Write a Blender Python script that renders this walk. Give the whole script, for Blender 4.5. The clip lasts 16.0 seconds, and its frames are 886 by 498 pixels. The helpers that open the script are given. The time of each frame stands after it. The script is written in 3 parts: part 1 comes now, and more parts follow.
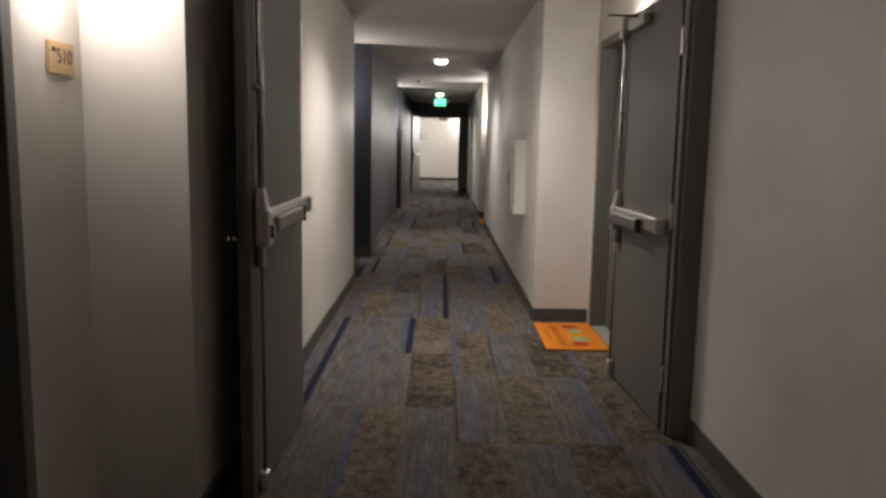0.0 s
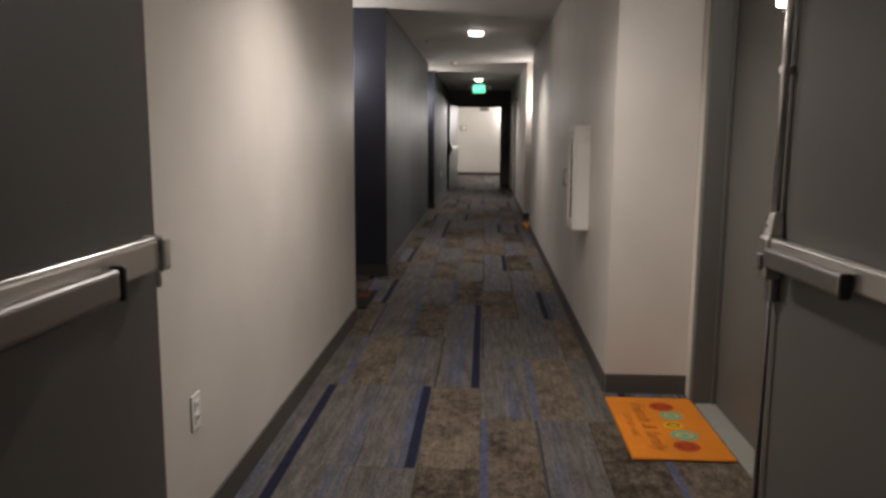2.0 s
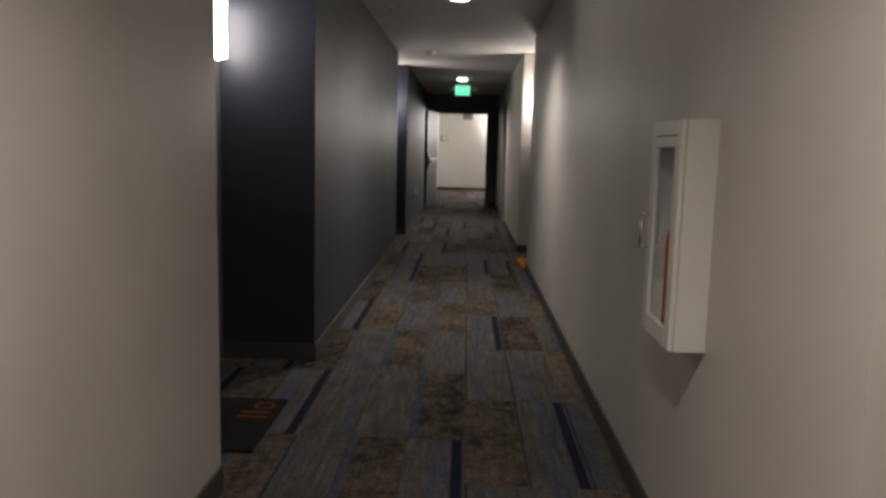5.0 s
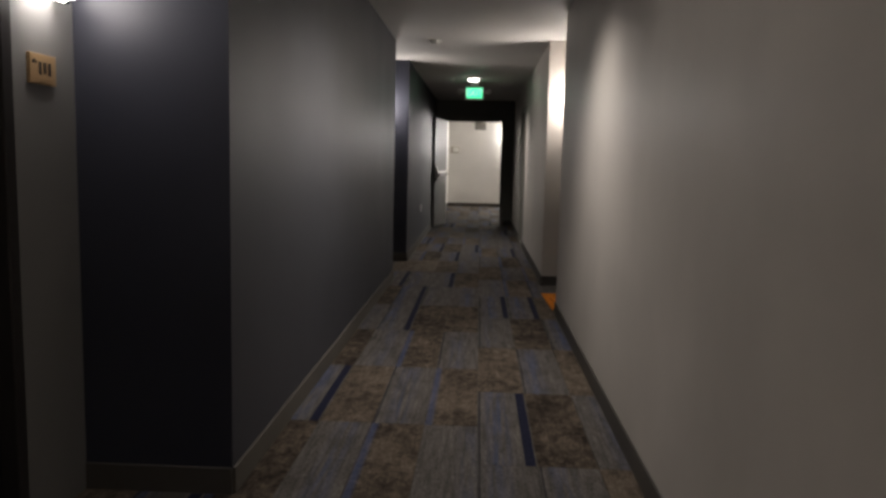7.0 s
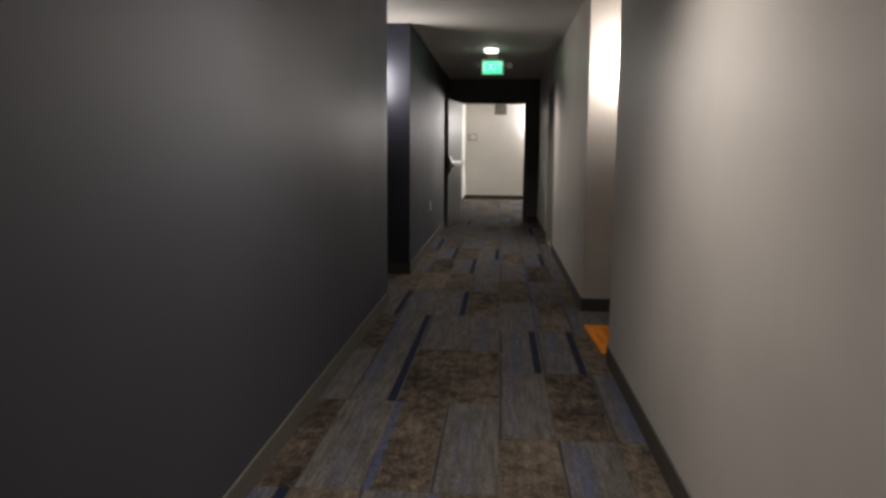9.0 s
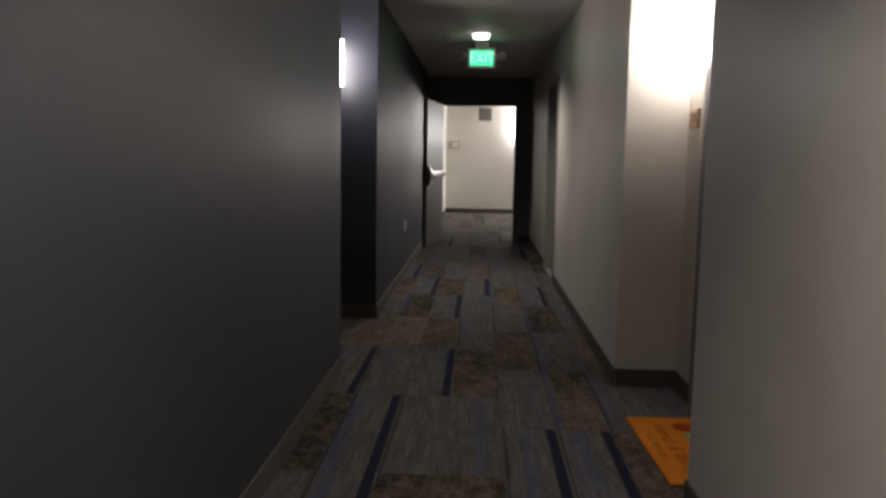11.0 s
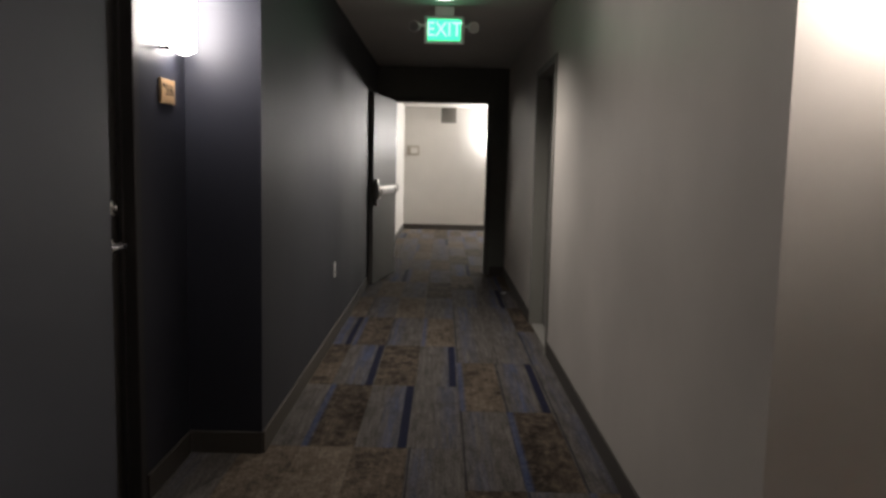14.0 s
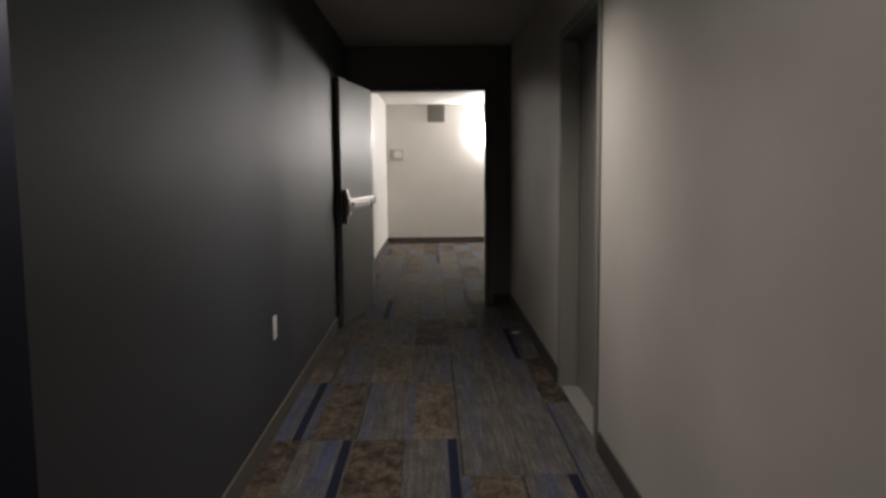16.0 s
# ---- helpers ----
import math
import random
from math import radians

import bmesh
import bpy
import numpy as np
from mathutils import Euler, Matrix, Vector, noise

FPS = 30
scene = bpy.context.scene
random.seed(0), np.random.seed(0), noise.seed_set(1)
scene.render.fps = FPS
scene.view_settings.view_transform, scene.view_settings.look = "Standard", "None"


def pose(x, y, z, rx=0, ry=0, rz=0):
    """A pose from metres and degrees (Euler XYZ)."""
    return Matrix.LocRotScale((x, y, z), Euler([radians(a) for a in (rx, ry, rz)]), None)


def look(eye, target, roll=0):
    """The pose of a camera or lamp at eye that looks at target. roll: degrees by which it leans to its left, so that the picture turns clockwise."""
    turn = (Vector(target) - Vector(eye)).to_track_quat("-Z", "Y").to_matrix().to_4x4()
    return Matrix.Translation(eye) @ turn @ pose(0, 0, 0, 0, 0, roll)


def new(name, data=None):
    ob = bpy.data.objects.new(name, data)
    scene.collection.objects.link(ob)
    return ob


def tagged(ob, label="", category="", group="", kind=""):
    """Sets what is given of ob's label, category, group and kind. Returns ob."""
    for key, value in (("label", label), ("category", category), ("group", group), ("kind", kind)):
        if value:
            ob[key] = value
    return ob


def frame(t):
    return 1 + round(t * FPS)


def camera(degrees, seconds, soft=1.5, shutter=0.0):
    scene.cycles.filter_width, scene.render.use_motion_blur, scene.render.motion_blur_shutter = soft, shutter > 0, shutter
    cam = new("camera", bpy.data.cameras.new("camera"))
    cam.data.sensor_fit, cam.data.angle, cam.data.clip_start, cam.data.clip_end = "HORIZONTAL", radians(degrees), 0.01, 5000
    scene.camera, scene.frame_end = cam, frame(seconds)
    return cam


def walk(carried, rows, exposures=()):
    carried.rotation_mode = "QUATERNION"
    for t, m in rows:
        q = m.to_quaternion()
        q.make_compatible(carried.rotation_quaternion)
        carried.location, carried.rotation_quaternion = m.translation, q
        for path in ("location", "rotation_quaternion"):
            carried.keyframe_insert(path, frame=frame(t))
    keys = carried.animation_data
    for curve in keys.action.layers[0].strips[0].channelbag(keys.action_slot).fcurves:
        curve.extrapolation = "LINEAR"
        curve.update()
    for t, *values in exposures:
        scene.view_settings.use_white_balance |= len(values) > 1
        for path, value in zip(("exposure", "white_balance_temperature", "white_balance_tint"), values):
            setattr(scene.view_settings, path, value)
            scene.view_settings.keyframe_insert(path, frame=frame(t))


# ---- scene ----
cam = camera(60.2, 16.0, soft=3.0)
PATH = [
    (0, (-0.011, 0.825, 1.333), (-0.001, 2.806, 1.059), 1.1),
    (0.5, (0.015, 1.32, 1.306), (-0.069, 3.298, 1.022), 2.4),
    (1, (0.014, 1.762, 1.301), (0.04, 3.745, 1.042), -0.2),
    (1.5, (0.043, 2.218, 1.316), (0.002, 4.203, 1.07), 1.1),
    (2, (0.082, 2.703, 1.306), (-0.023, 4.679, 1.013), 0.4),
    (2.5, (0.074, 3.132, 1.273), (0.059, 5.108, 0.965), -1.0),
    (3, (0.106, 3.591, 1.259), (-0.009, 5.56, 0.926), 0.3),
    (3.5, (0.088, 4.032, 1.263), (-0.005, 6.005, 0.948), 0.1),
    (6, (0.031, 6.162, 1.285), (-0.013, 8.146, 1.032), 1.9),
    (6.5, (0.012, 6.59, 1.272), (-0.027, 8.57, 0.998), 0.6),
    (7, (0.055, 7.088, 1.234), (-0.034, 9.073, 1.007), 1.3),
    (7.5, (0.059, 7.52, 1.239), (0.016, 9.505, 0.996), -0.8),
    (8, (0.075, 7.946, 1.263), (0.052, 9.931, 1.024), -2.2),
    (8.5, (0.079, 8.46, 1.234), (-0.072, 10.437, 0.978), 0.4),
    (11, (-0.05, 10.718, 1.22), (-0.14, 12.703, 0.988), 1.0),
    (11.5, (-0.056, 11.171, 1.208), (-0.118, 13.158, 0.992), 0.1),
    (12, (-0.064, 11.509, 1.243), (0.002, 13.492, 0.993), -1.0),
    (12.5, (-0.003, 11.948, 1.223), (-0.02, 13.929, 0.954), 0.8),
    (13, (-0.002, 12.348, 1.222), (-0.05, 14.331, 0.962), -1.5),
    (13.5, (-0.055, 12.795, 1.279), (-0.047, 14.776, 1.001), -2.2),
    (14, (-0.037, 13.155, 1.308), (-0.032, 15.143, 1.088), 1.3),
    (14.5, (-0.051, 13.696, 1.328), (-0.019, 15.684, 1.114), -0.8),
    (15, (-0.074, 14.106, 1.307), (-0.011, 16.093, 1.094), -0.7),
    (15.5, (0.016, 14.58, 1.294), (-0.001, 16.563, 1.029), 1.1),
    (16, (-0.036, 15.002, 1.287), (-0.007, 16.991, 1.082), -0.5),
]
walk(cam, [(t, look(eye, target, roll)) for t, eye, target, roll in PATH],
     exposures=[(0, 0.05), (2, -0.27), (3.5, -0.38), (6, -0.75), (7, -0.72), (8.5, -0.55), (11, -0.65), (12.5, -0.65), (14, -0.45), (15, -0.5), (15.5, -0.55), (16, -0.6)])

# ---- plan ----
XL, XR, XR1, XS = -0.82, 0.72, 1.13, 1.165          # corridor faces; wider right face before the first recess
CEIL = 2.44
Y0 = -2.2                                # unseen closing wall, added behind the start
FRAME_Y = 4.29                           # plane of the paired fire doors
L1_FAR, L1_X = 3.29, -1.15               # recess with unit 510
L2_NEAR, L2_FAR, L2_X = 8.0, 9.75, -1.37
L3_NEAR, L3_FAR, L3_X = 14.96, 16.47, -1.145
R1_FAR = 6.55
R2_NEAR, R2_FAR, R2_X = 13.38, 14.85, 1.05
END_Y = 22.28                            # wall with the far door
BACK_Y, RM_L, RM_R = 28.6, -0.82, 4.2    # lobby beyond

# ---- light ----
world = bpy.data.worlds.new("world")
scene.world = world
world.use_nodes = True
world.node_tree.nodes["Background"].inputs[0].default_value = (0.5, 0.55, 0.6, 1)
world.node_tree.nodes["Background"].inputs[1].default_value = 0.0
SCONCE = 36.0
DOWNLIGHT = 8.0
BEAM = 175.0


# ---- materials ----
def nodes_of(name):
    m = bpy.data.materials.new(name)
    m.use_nodes = True
    n, l = m.node_tree.nodes, m.node_tree.links
    return m, n, l, n["Principled BSDF"]


def setin(node, name, value):
    node.inputs[name].default_value = value


def ramp(n, stops):
    r = n.new("ShaderNodeValToRGB")
    e = r.color_ramp.elements
    while len(e) < len(stops):
        e.new(0.5)
    for i, (p, c) in enumerate(stops):
        e[i].position, e[i].color = p, (*c, 1)
    return r


def shade(c, f):
    return tuple(min(1, v * f) for v in c)


def paint(name, col, rough=0.5, var=0.08, bump=0.15, bscale=260, spec=0.5):
    """Rolled wall paint: faint orange-peel relief, soft scuffs at a larger scale."""
    m, n, l, p = nodes_of(name)
    geo = n.new("ShaderNodeNewGeometry")
    big = n.new("ShaderNodeTexNoise"); setin(big, "Scale", 1.7); setin(big, "Detail", 5)
    l.new(geo.outputs["Position"], big.inputs["Vector"])
    r = ramp(n, [(0.3, shade(col, 1 - var)), (0.7, shade(col, 1 + var))])
    l.new(big.outputs["Fac"], r.inputs[0])
    l.new(r.outputs[0], p.inputs["Base Color"])
    rr = n.new("ShaderNodeMapRange")
    setin(rr, "To Min", max(0.05, rough - 0.07)); setin(rr, "To Max", rough + 0.07)
    l.new(big.outputs["Fac"], rr.inputs[0]); l.new(rr.outputs[0], p.inputs["Roughness"])
    fine = n.new("ShaderNodeTexNoise"); setin(fine, "Scale", bscale); setin(fine, "Detail", 2)
    l.new(geo.outputs["Position"], fine.inputs["Vector"])
    b = n.new("ShaderNodeBump"); setin(b, "Strength", bump); setin(b, "Distance", 0.002)
    l.new(fine.outputs["Fac"], b.inputs["Height"]); l.new(b.outputs[0], p.inputs["Normal"])
    setin(p, "Specular IOR Level", spec)
    return m


def metal(name, col, rough=0.35, var=0.1):
    m, n, l, p = nodes_of(name)
    geo = n.new("ShaderNodeNewGeometry")
    t = n.new("ShaderNodeTexNoise"); setin(t, "Scale", 60); setin(t, "Detail", 4)
    l.new(geo.outputs["Position"], t.inputs["Vector"])
    rr = n.new("ShaderNodeMapRange"); setin(rr, "To Min", rough - var); setin(rr, "To Max", rough + var)
    l.new(t.outputs["Fac"], rr.inputs[0]); l.new(rr.outputs[0], p.inputs["Roughness"])
    setin(p, "Base Color", (*col, 1)); setin(p, "Metallic", 1.0)
    return m


def glow(name, col, strength, base=(0.85, 0.85, 0.83)):
    m, n, l, p = nodes_of(name)
    setin(p, "Base Color", (*base, 1))
    setin(p, "Emission Color", (*col, 1)); setin(p, "Emission Strength", strength)
    setin(p, "Roughness", 0.4)
    return m


WHITE = paint("warm_white_wall_paint", (0.585, 0.545, 0.497), 0.42)
LOBBY = paint("bright_white_lobby_paint", (0.72, 0.70, 0.66), 0.5, 0.04)
CEILING = paint("ceiling_paint", (0.62, 0.60, 0.57), 0.6, 0.05, 0.25, 120)
GREY = paint("grey_wall_paint", (0.048, 0.050, 0.059), 0.5, 0.06, spec=0.35)
PALE = paint("pale_grey_wall_paint", (0.24, 0.235, 0.23), 0.5, 0.06)
END_PAINT = paint("olive_grey_wall_paint", (0.17, 0.175, 0.155), 0.5, 0.06)
CHARCOAL = paint("charcoal_wall_paint", (0.046, 0.048, 0.055), 0.55, 0.08, spec=0.3)
NAVY = paint("navy_accent_paint", (0.032, 0.034, 0.047), 0.42, 0.08, spec=0.4)
BASE = paint("vinyl_baseboard", (0.075, 0.068, 0.06), 0.6, 0.12, 0.05, spec=0.3)
BASE_BROWN = paint("taupe_vinyl_baseboard", (0.11, 0.10, 0.085), 0.7, 0.12, 0.05, spec=0.2)
STEEL_PAINT = paint("grey_door_enamel", (0.112, 0.109, 0.098), 0.48, 0.07, 0.08, 340)
FRAME_PAINT = paint("dark_frame_enamel", (0.125, 0.121, 0.114), 0.42, 0.08, 0.08, 340)
LIGHT_STEEL = paint("pale_grey_door_enamel", (0.235, 0.228, 0.205), 0.45, 0.07, 0.08, 340)
DARK_DOOR = paint("dark_brown_door", (0.035, 0.032, 0.03), 0.4, 0.15, 0.1, 200)
ALU = metal("brushed_aluminium", (0.62, 0.6, 0.57), 0.36)
ROD = metal("satin_rod_steel", (0.66, 0.65, 0.63), 0.3, 0.06)
PAD = metal("dark_anodised_pad", (0.30, 0.29, 0.28), 0.4)
CHROME = metal("satin_chrome", (0.75, 0.74, 0.72), 0.22, 0.06)
BLACK = paint("black_plastic", (0.02, 0.02, 0.02), 0.5, 0.1)
WHITE_PLASTIC = paint("white_plastic", (0.75, 0.74, 0.7), 0.35, 0.03, 0.03)
CABINET = paint("white_cabinet_enamel", (0.72, 0.70, 0.65), 0.35, 0.04, 0.05)
RED = paint("red_cylinder_enamel", (0.45, 0.02, 0.015), 0.25, 0.08, 0.03)
STONE = paint("pale_threshold_stone", (0.27, 0.26, 0.235), 0.5, 0.15, 0.2, 90)
SUBFLOOR = paint("carpet_backing", (0.05, 0.048, 0.045), 0.9, 0.1)
SHADE_ROOM = 7.6
DISC = glow("lit_downlight_lens", (1.0, 0.92, 0.86), DOWNLIGHT)
WOOD = paint("bamboo_sign_face", (0.50, 0.33, 0.17), 0.5, 0.2, 0.2, 60)
INK = paint("dark_engraving", (0.03, 0.022, 0.015), 0.6, 0.1)
COIR = paint("orange_coir", (0.62, 0.20, 0.02), 0.95, 0.18, 0.9, 400, 0.1)
MAT_RED = paint("mat_red_print", (0.42, 0.06, 0.02), 0.95, 0.2, 0.7, 400, 0.1)
MAT_TEAL = paint("mat_teal_print", (0.12, 0.34, 0.26), 0.95, 0.2, 0.7, 400, 0.1)
MAT_YELLOW = paint("mat_yellow_print", (0.62, 0.36, 0.02), 0.95, 0.2, 0.7, 400, 0.1)
MAT_BROWN = paint("mat_brown_lettering", (0.25, 0.06, 0.01), 0.95, 0.2, 0.7, 400, 0.1)
MAT_DARK = paint("dark_doormat_fibre", (0.02, 0.018, 0.016), 0.95, 0.2, 0.7, 400, 0.1)
VENT_PAINT = paint("grey_vent_enamel", (0.2, 0.19, 0.17), 0.5, 0.1)

glass, gn, gl, gp = nodes_of("cabinet_glass")
setin(gp, "Transmission Weight", 1.0); setin(gp, "Roughness", 0.03); setin(gp, "IOR", 1.45)
setin(gp, "Base Color", (0.92, 0.95, 0.94, 1))


def carpet_material(name, grey_plank):
    """Plank carpet in two weaves: mottled brown, and brushed grey with blue streaks and a navy selvedge on some planks."""
    m, n, l, p = nodes_of(name)
    info = n.new("ShaderNodeObjectInfo")
    tc = n.new("ShaderNodeTexCoord")

    def math_node(op, a, b=None):
        k = n.new("ShaderNodeMath"); k.operation = op
        for i, v in enumerate((a, b)):
            if v is None:
                continue
            if isinstance(v, (int, float)):
                k.inputs[i].default_value = v
            else:
                l.new(v, k.inputs[i])
        return k.outputs[0]

    def mix(f, a, b, mode="MIX"):
        k = n.new("ShaderNodeMix"); k.data_type = "RGBA"; k.blend_type = mode
        for sock, v in ((k.inputs[0], f), (k.inputs[6], a), (k.inputs[7], b)):
            if isinstance(v, tuple):
                sock.default_value = (*v, 1)
            elif isinstance(v, (int, float)):
                sock.default_value = v
            else:
                l.new(v, sock)
        return k.outputs[2]

    rnd = info.outputs["Random"]
    r2 = math_node("FRACT", math_node("MULTIPLY", rnd, 17.31))
    r3 = math_node("FRACT", math_node("MULTIPLY", rnd, 53.77))
    shift = n.new("ShaderNodeCombineXYZ")
    l.new(math_node("MULTIPLY", rnd, 40.0), shift.inputs[0]); l.new(math_node("MULTIPLY", r2, 31.0), shift.inputs[1])
    add = n.new("ShaderNodeVectorMath"); add.operation = "ADD"
    l.new(tc.outputs["Object"], add.inputs[0]); l.new(shift.outputs[0], add.inputs[1])
    sep = n.new("ShaderNodeSeparateXYZ"); l.new(tc.outputs["Object"], sep.inputs[0])
    across = sep.outputs[0]

    def tex(sx, sy, scale, detail=4.0, rough=0.6):
        mp = n.new("ShaderNodeMapping"); mp.inputs["Scale"].default_value = (sx, sy, 1)
        l.new(add.outputs[0], mp.inputs[0])
        t = n.new("ShaderNodeTexNoise"); setin(t, "Scale", scale); setin(t, "Detail", detail); setin(t, "Roughness", rough)
        l.new(mp.outputs[0], t.inputs["Vector"])
        return t.outputs["Fac"]

    def stripe(centre, half, soft):
        """1 inside a band along the plank, fading over soft metres."""
        d = math_node("ABSOLUTE", math_node("SUBTRACT", across, centre))
        k = n.new("ShaderNodeMapRange"); k.interpolation_type = "SMOOTHSTEP"
        setin(k, "From Min", half + soft); setin(k, "From Max", max(half - soft, 0.0)); setin(k, "To Min", 0.0); setin(k, "To Max", 1.0)
        l.new(d, k.inputs[0])
        return k.outputs[0]

    streak = tex(5.0, 0.3, 10, 6, 0.75)
    fine = tex(1.0, 0.25, 150, 3, 0.7)
    weave = tex(0.35, 1.6, 70, 3, 0.6)
    if grey_plank:
        body = ramp(n, [(0.3, (0.06, 0.055, 0.053)), (0.5, (0.125, 0.115, 0.106)), (0.7, (0.205, 0.185, 0.165))])
        l.new(streak, body.inputs[0])
        col = body.outputs[0]
        # blue yarn gathers on one edge or down the middle
        side = math_node("MULTIPLY", math_node("SUBTRACT", r2, 0.5), 0.2)
        near = math_node("ABSOLUTE", math_node("SUBTRACT", across, side))
        k = n.new("ShaderNodeMapRange"); setin(k, "From Min", 0.075); setin(k, "From Max", 0.01); setin(k, "To Max", 1.0)
        l.new(near, k.inputs[0])
        yarn = ramp(n, [(0.38, (0, 0, 0)), (0.56, (1, 1, 1))])
        l.new(tex(4.0, 0.16, 9, 3, 0.6), yarn.inputs[0])
        blue = math_node("MULTIPLY", math_node("MULTIPLY", k.outputs[0], yarn.outputs[0]), math_node("ADD", 0.15, math_node("MULTIPLY", r3, 0.55)))
        col = mix(blue, col, (0.062, 0.092, 0.205))
        worn = ramp(n, [(0.47, (0, 0, 0)), (0.62, (1, 1, 1))])
        l.new(tex(1.2, 0.5, 9, 6, 0.7), worn.inputs[0])
        col = mix(math_node("MULTIPLY", worn.outputs[0], 0.5), col, (0.065, 0.056, 0.048))
        selvedge = math_node("MULTIPLY", stripe(0.096, 0.022, 0.003), math_node("GREATER_THAN", r3, 0.58))
        col = mix(math_node("MULTIPLY", selvedge, 0.94), col, (0.010, 0.013, 0.036))
        col = mix(math_node("MULTIPLY", stripe(-0.116, 0.005, 0.002), math_node("MULTIPLY", math_node("LESS_THAN", r2, 0.5), 0.75)), col, (0.018, 0.018, 0.026))
    else:
        blotch = tex(1.2, 0.8, 15, 8, 0.76)
        cloud = tex(1.0, 0.6, 4.0, 3, 0.6)
        worn = math_node("ADD", math_node("MULTIPLY", blotch, 0.65), math_node("MULTIPLY", cloud, 0.35))
        worn = math_node("ADD", worn, math_node("MULTIPLY", math_node("SUBTRACT", r3, 0.5), 0.13))
        body = ramp(n, [(0.37, (0.034, 0.026, 0.02)), (0.47, (0.105, 0.083, 0.063)), (0.55, (0.165, 0.132, 0.1)), (0.68, (0.235, 0.192, 0.148))])
        l.new(worn, body.inputs[0])
        tone = ramp(n, [(0.35, (0.72, 0.72, 0.72)), (0.65, (1.18, 1.18, 1.18))])
        l.new(streak, tone.inputs[0])
        col = mix(1.0, body.outputs[0], tone.outputs[0], "MULTIPLY")
        rib = ramp(n, [(0.4, (0.62, 0.62, 0.62)), (0.55, (1.1, 1.1, 1.1))])
        l.new(weave, rib.inputs[0])
        col = mix(0.7, col, rib.outputs[0], "MULTIPLY")
        edge = math_node("MULTIPLY", stripe(-0.107, 0.016, 0.012), math_node("GREATER_THAN", r2, 0.62))
        col = mix(math_node("MULTIPLY", edge, math_node("ADD", 0.1, streak)), col, (0.065, 0.095, 0.2))
    speck = ramp(n, [(0.3, (0.48, 0.48, 0.48)), (0.7, (1.2, 1.2, 1.2))])
    l.new(fine, speck.inputs[0])
    col = mix(1.0, col, speck.outputs[0], "MULTIPLY")
    l.new(col, p.inputs["Base Color"])
    setin(p, "Roughness", 0.95); setin(p, "Specular IOR Level", 0.1)
    b = n.new("ShaderNodeBump"); setin(b, "Strength", 0.6); setin(b, "Distance", 0.004)
    l.new(fine, b.inputs["Height"]); l.new(b.outputs[0], p.inputs["Normal"])
    return m


CARPET_BROWN = carpet_material("mottled_brown_plank_carpet", False)
CARPET_GREY = carpet_material("brushed_grey_plank_carpet", True)


# ---- mesh helpers ----
def add_box(bm, x0, x1, y0, y1, z0, z1, bevel=0.0, seg=1):
    r = bmesh.ops.create_cube(bm, size=1)
    vs = r["verts"]
    for v in vs:
        v.co = ((x0 + x1) / 2 + v.co.x * (x1 - x0), (y0 + y1) / 2 + v.co.y * (y1 - y0), (z0 + z1) / 2 + v.co.z * (z1 - z0))
    if bevel:
        es = list({e for v in vs for e in v.link_edges})
        bmesh.ops.bevel(bm, geom=es, offset=bevel, segments=seg, affect="EDGES", profile=0.5)
    return bm


def box(*a, **k):
    return add_box(bmesh.new(), *a, **k)


def add_cyl(bm, p, axis, r, length, seg=20, r2=None, bevel=0.0):
    """Cylinder whose base centre is p, running along axis."""
    q = Vector((0, 0, 1)).rotation_difference(Vector(axis).normalized()).to_matrix().to_4x4()
    m = Matrix.Translation(p) @ q @ Matrix.Translation((0, 0, length / 2))
    r0 = bmesh.ops.create_cone(bm, cap_ends=True, segments=seg, radius1=r, radius2=r if r2 is None else r2, depth=length, matrix=m)
    if bevel:
        es = [e for e in {e for v in r0["verts"] for e in v.link_edges} if e.calc_face_angle(0) > 0.8]
        bmesh.ops.bevel(bm, geom=es, offset=bevel, segments=2, affect="EDGES", profile=0.5)
    return bm


def cyl(*a, **k):
    return add_cyl(bmesh.new(), *a, **k)


def part(name, bm, material, parent=None, label="", smooth=False):
    me = bpy.data.meshes.new(name)
    bm.normal_update()
    bm.to_mesh(me)
    bm.free()
    me.materials.append(material)
    if smooth:
        me.polygons.foreach_set("use_smooth", [True] * len(me.polygons))
    ob = new(name, me)
    if parent is not None:
        ob.parent = parent
    if label:
        tagged(ob, label)
    return ob


def thing(name, m, label, category, group="", kind=""):
    ob = new(name)
    ob.empty_display_size = 0.1
    ob.matrix_basis = m
    return tagged(ob, label, category, group, kind)


def structure(name, bm, material, label, category, smooth=False):
    return tagged(part(name, bm, material, None, "", smooth), label, category, "", "structure")


def wall(name, boxes, material, label, face=None, face_mat=None):
    """A wall of butted blocks. face: a test on a face's normal that gives it the second paint."""
    bm = bmesh.new()
    for b in boxes:
        add_box(bm, *b)
    ob = structure(name, bm, material, label, "wall")
    if face_mat:
        ob.data.materials.append(face_mat)
        for f in ob.data.polygons:
            if face(f):
                f.material_index = 1
    return ob


def text_bm(body, size, depth=0.0006, slant=0.0):
    c = bpy.data.curves.new("lettering", "FONT")
    c.body, c.size, c.extrude, c.align_x, c.align_y, c.resolution_u = body, size, depth, "CENTER", "CENTER", 3
    c.shear = slant
    o = bpy.data.objects.new("lettering", c)
    scene.collection.objects.link(o)
    dg = bpy.context.evaluated_depsgraph_get()
    me = bpy.data.meshes.new_from_object(o.evaluated_get(dg))
    bm = bmesh.new(); bm.from_mesh(me)
    bpy.data.objects.remove(o); bpy.data.meshes.remove(me); bpy.data.curves.remove(c)
    return bm


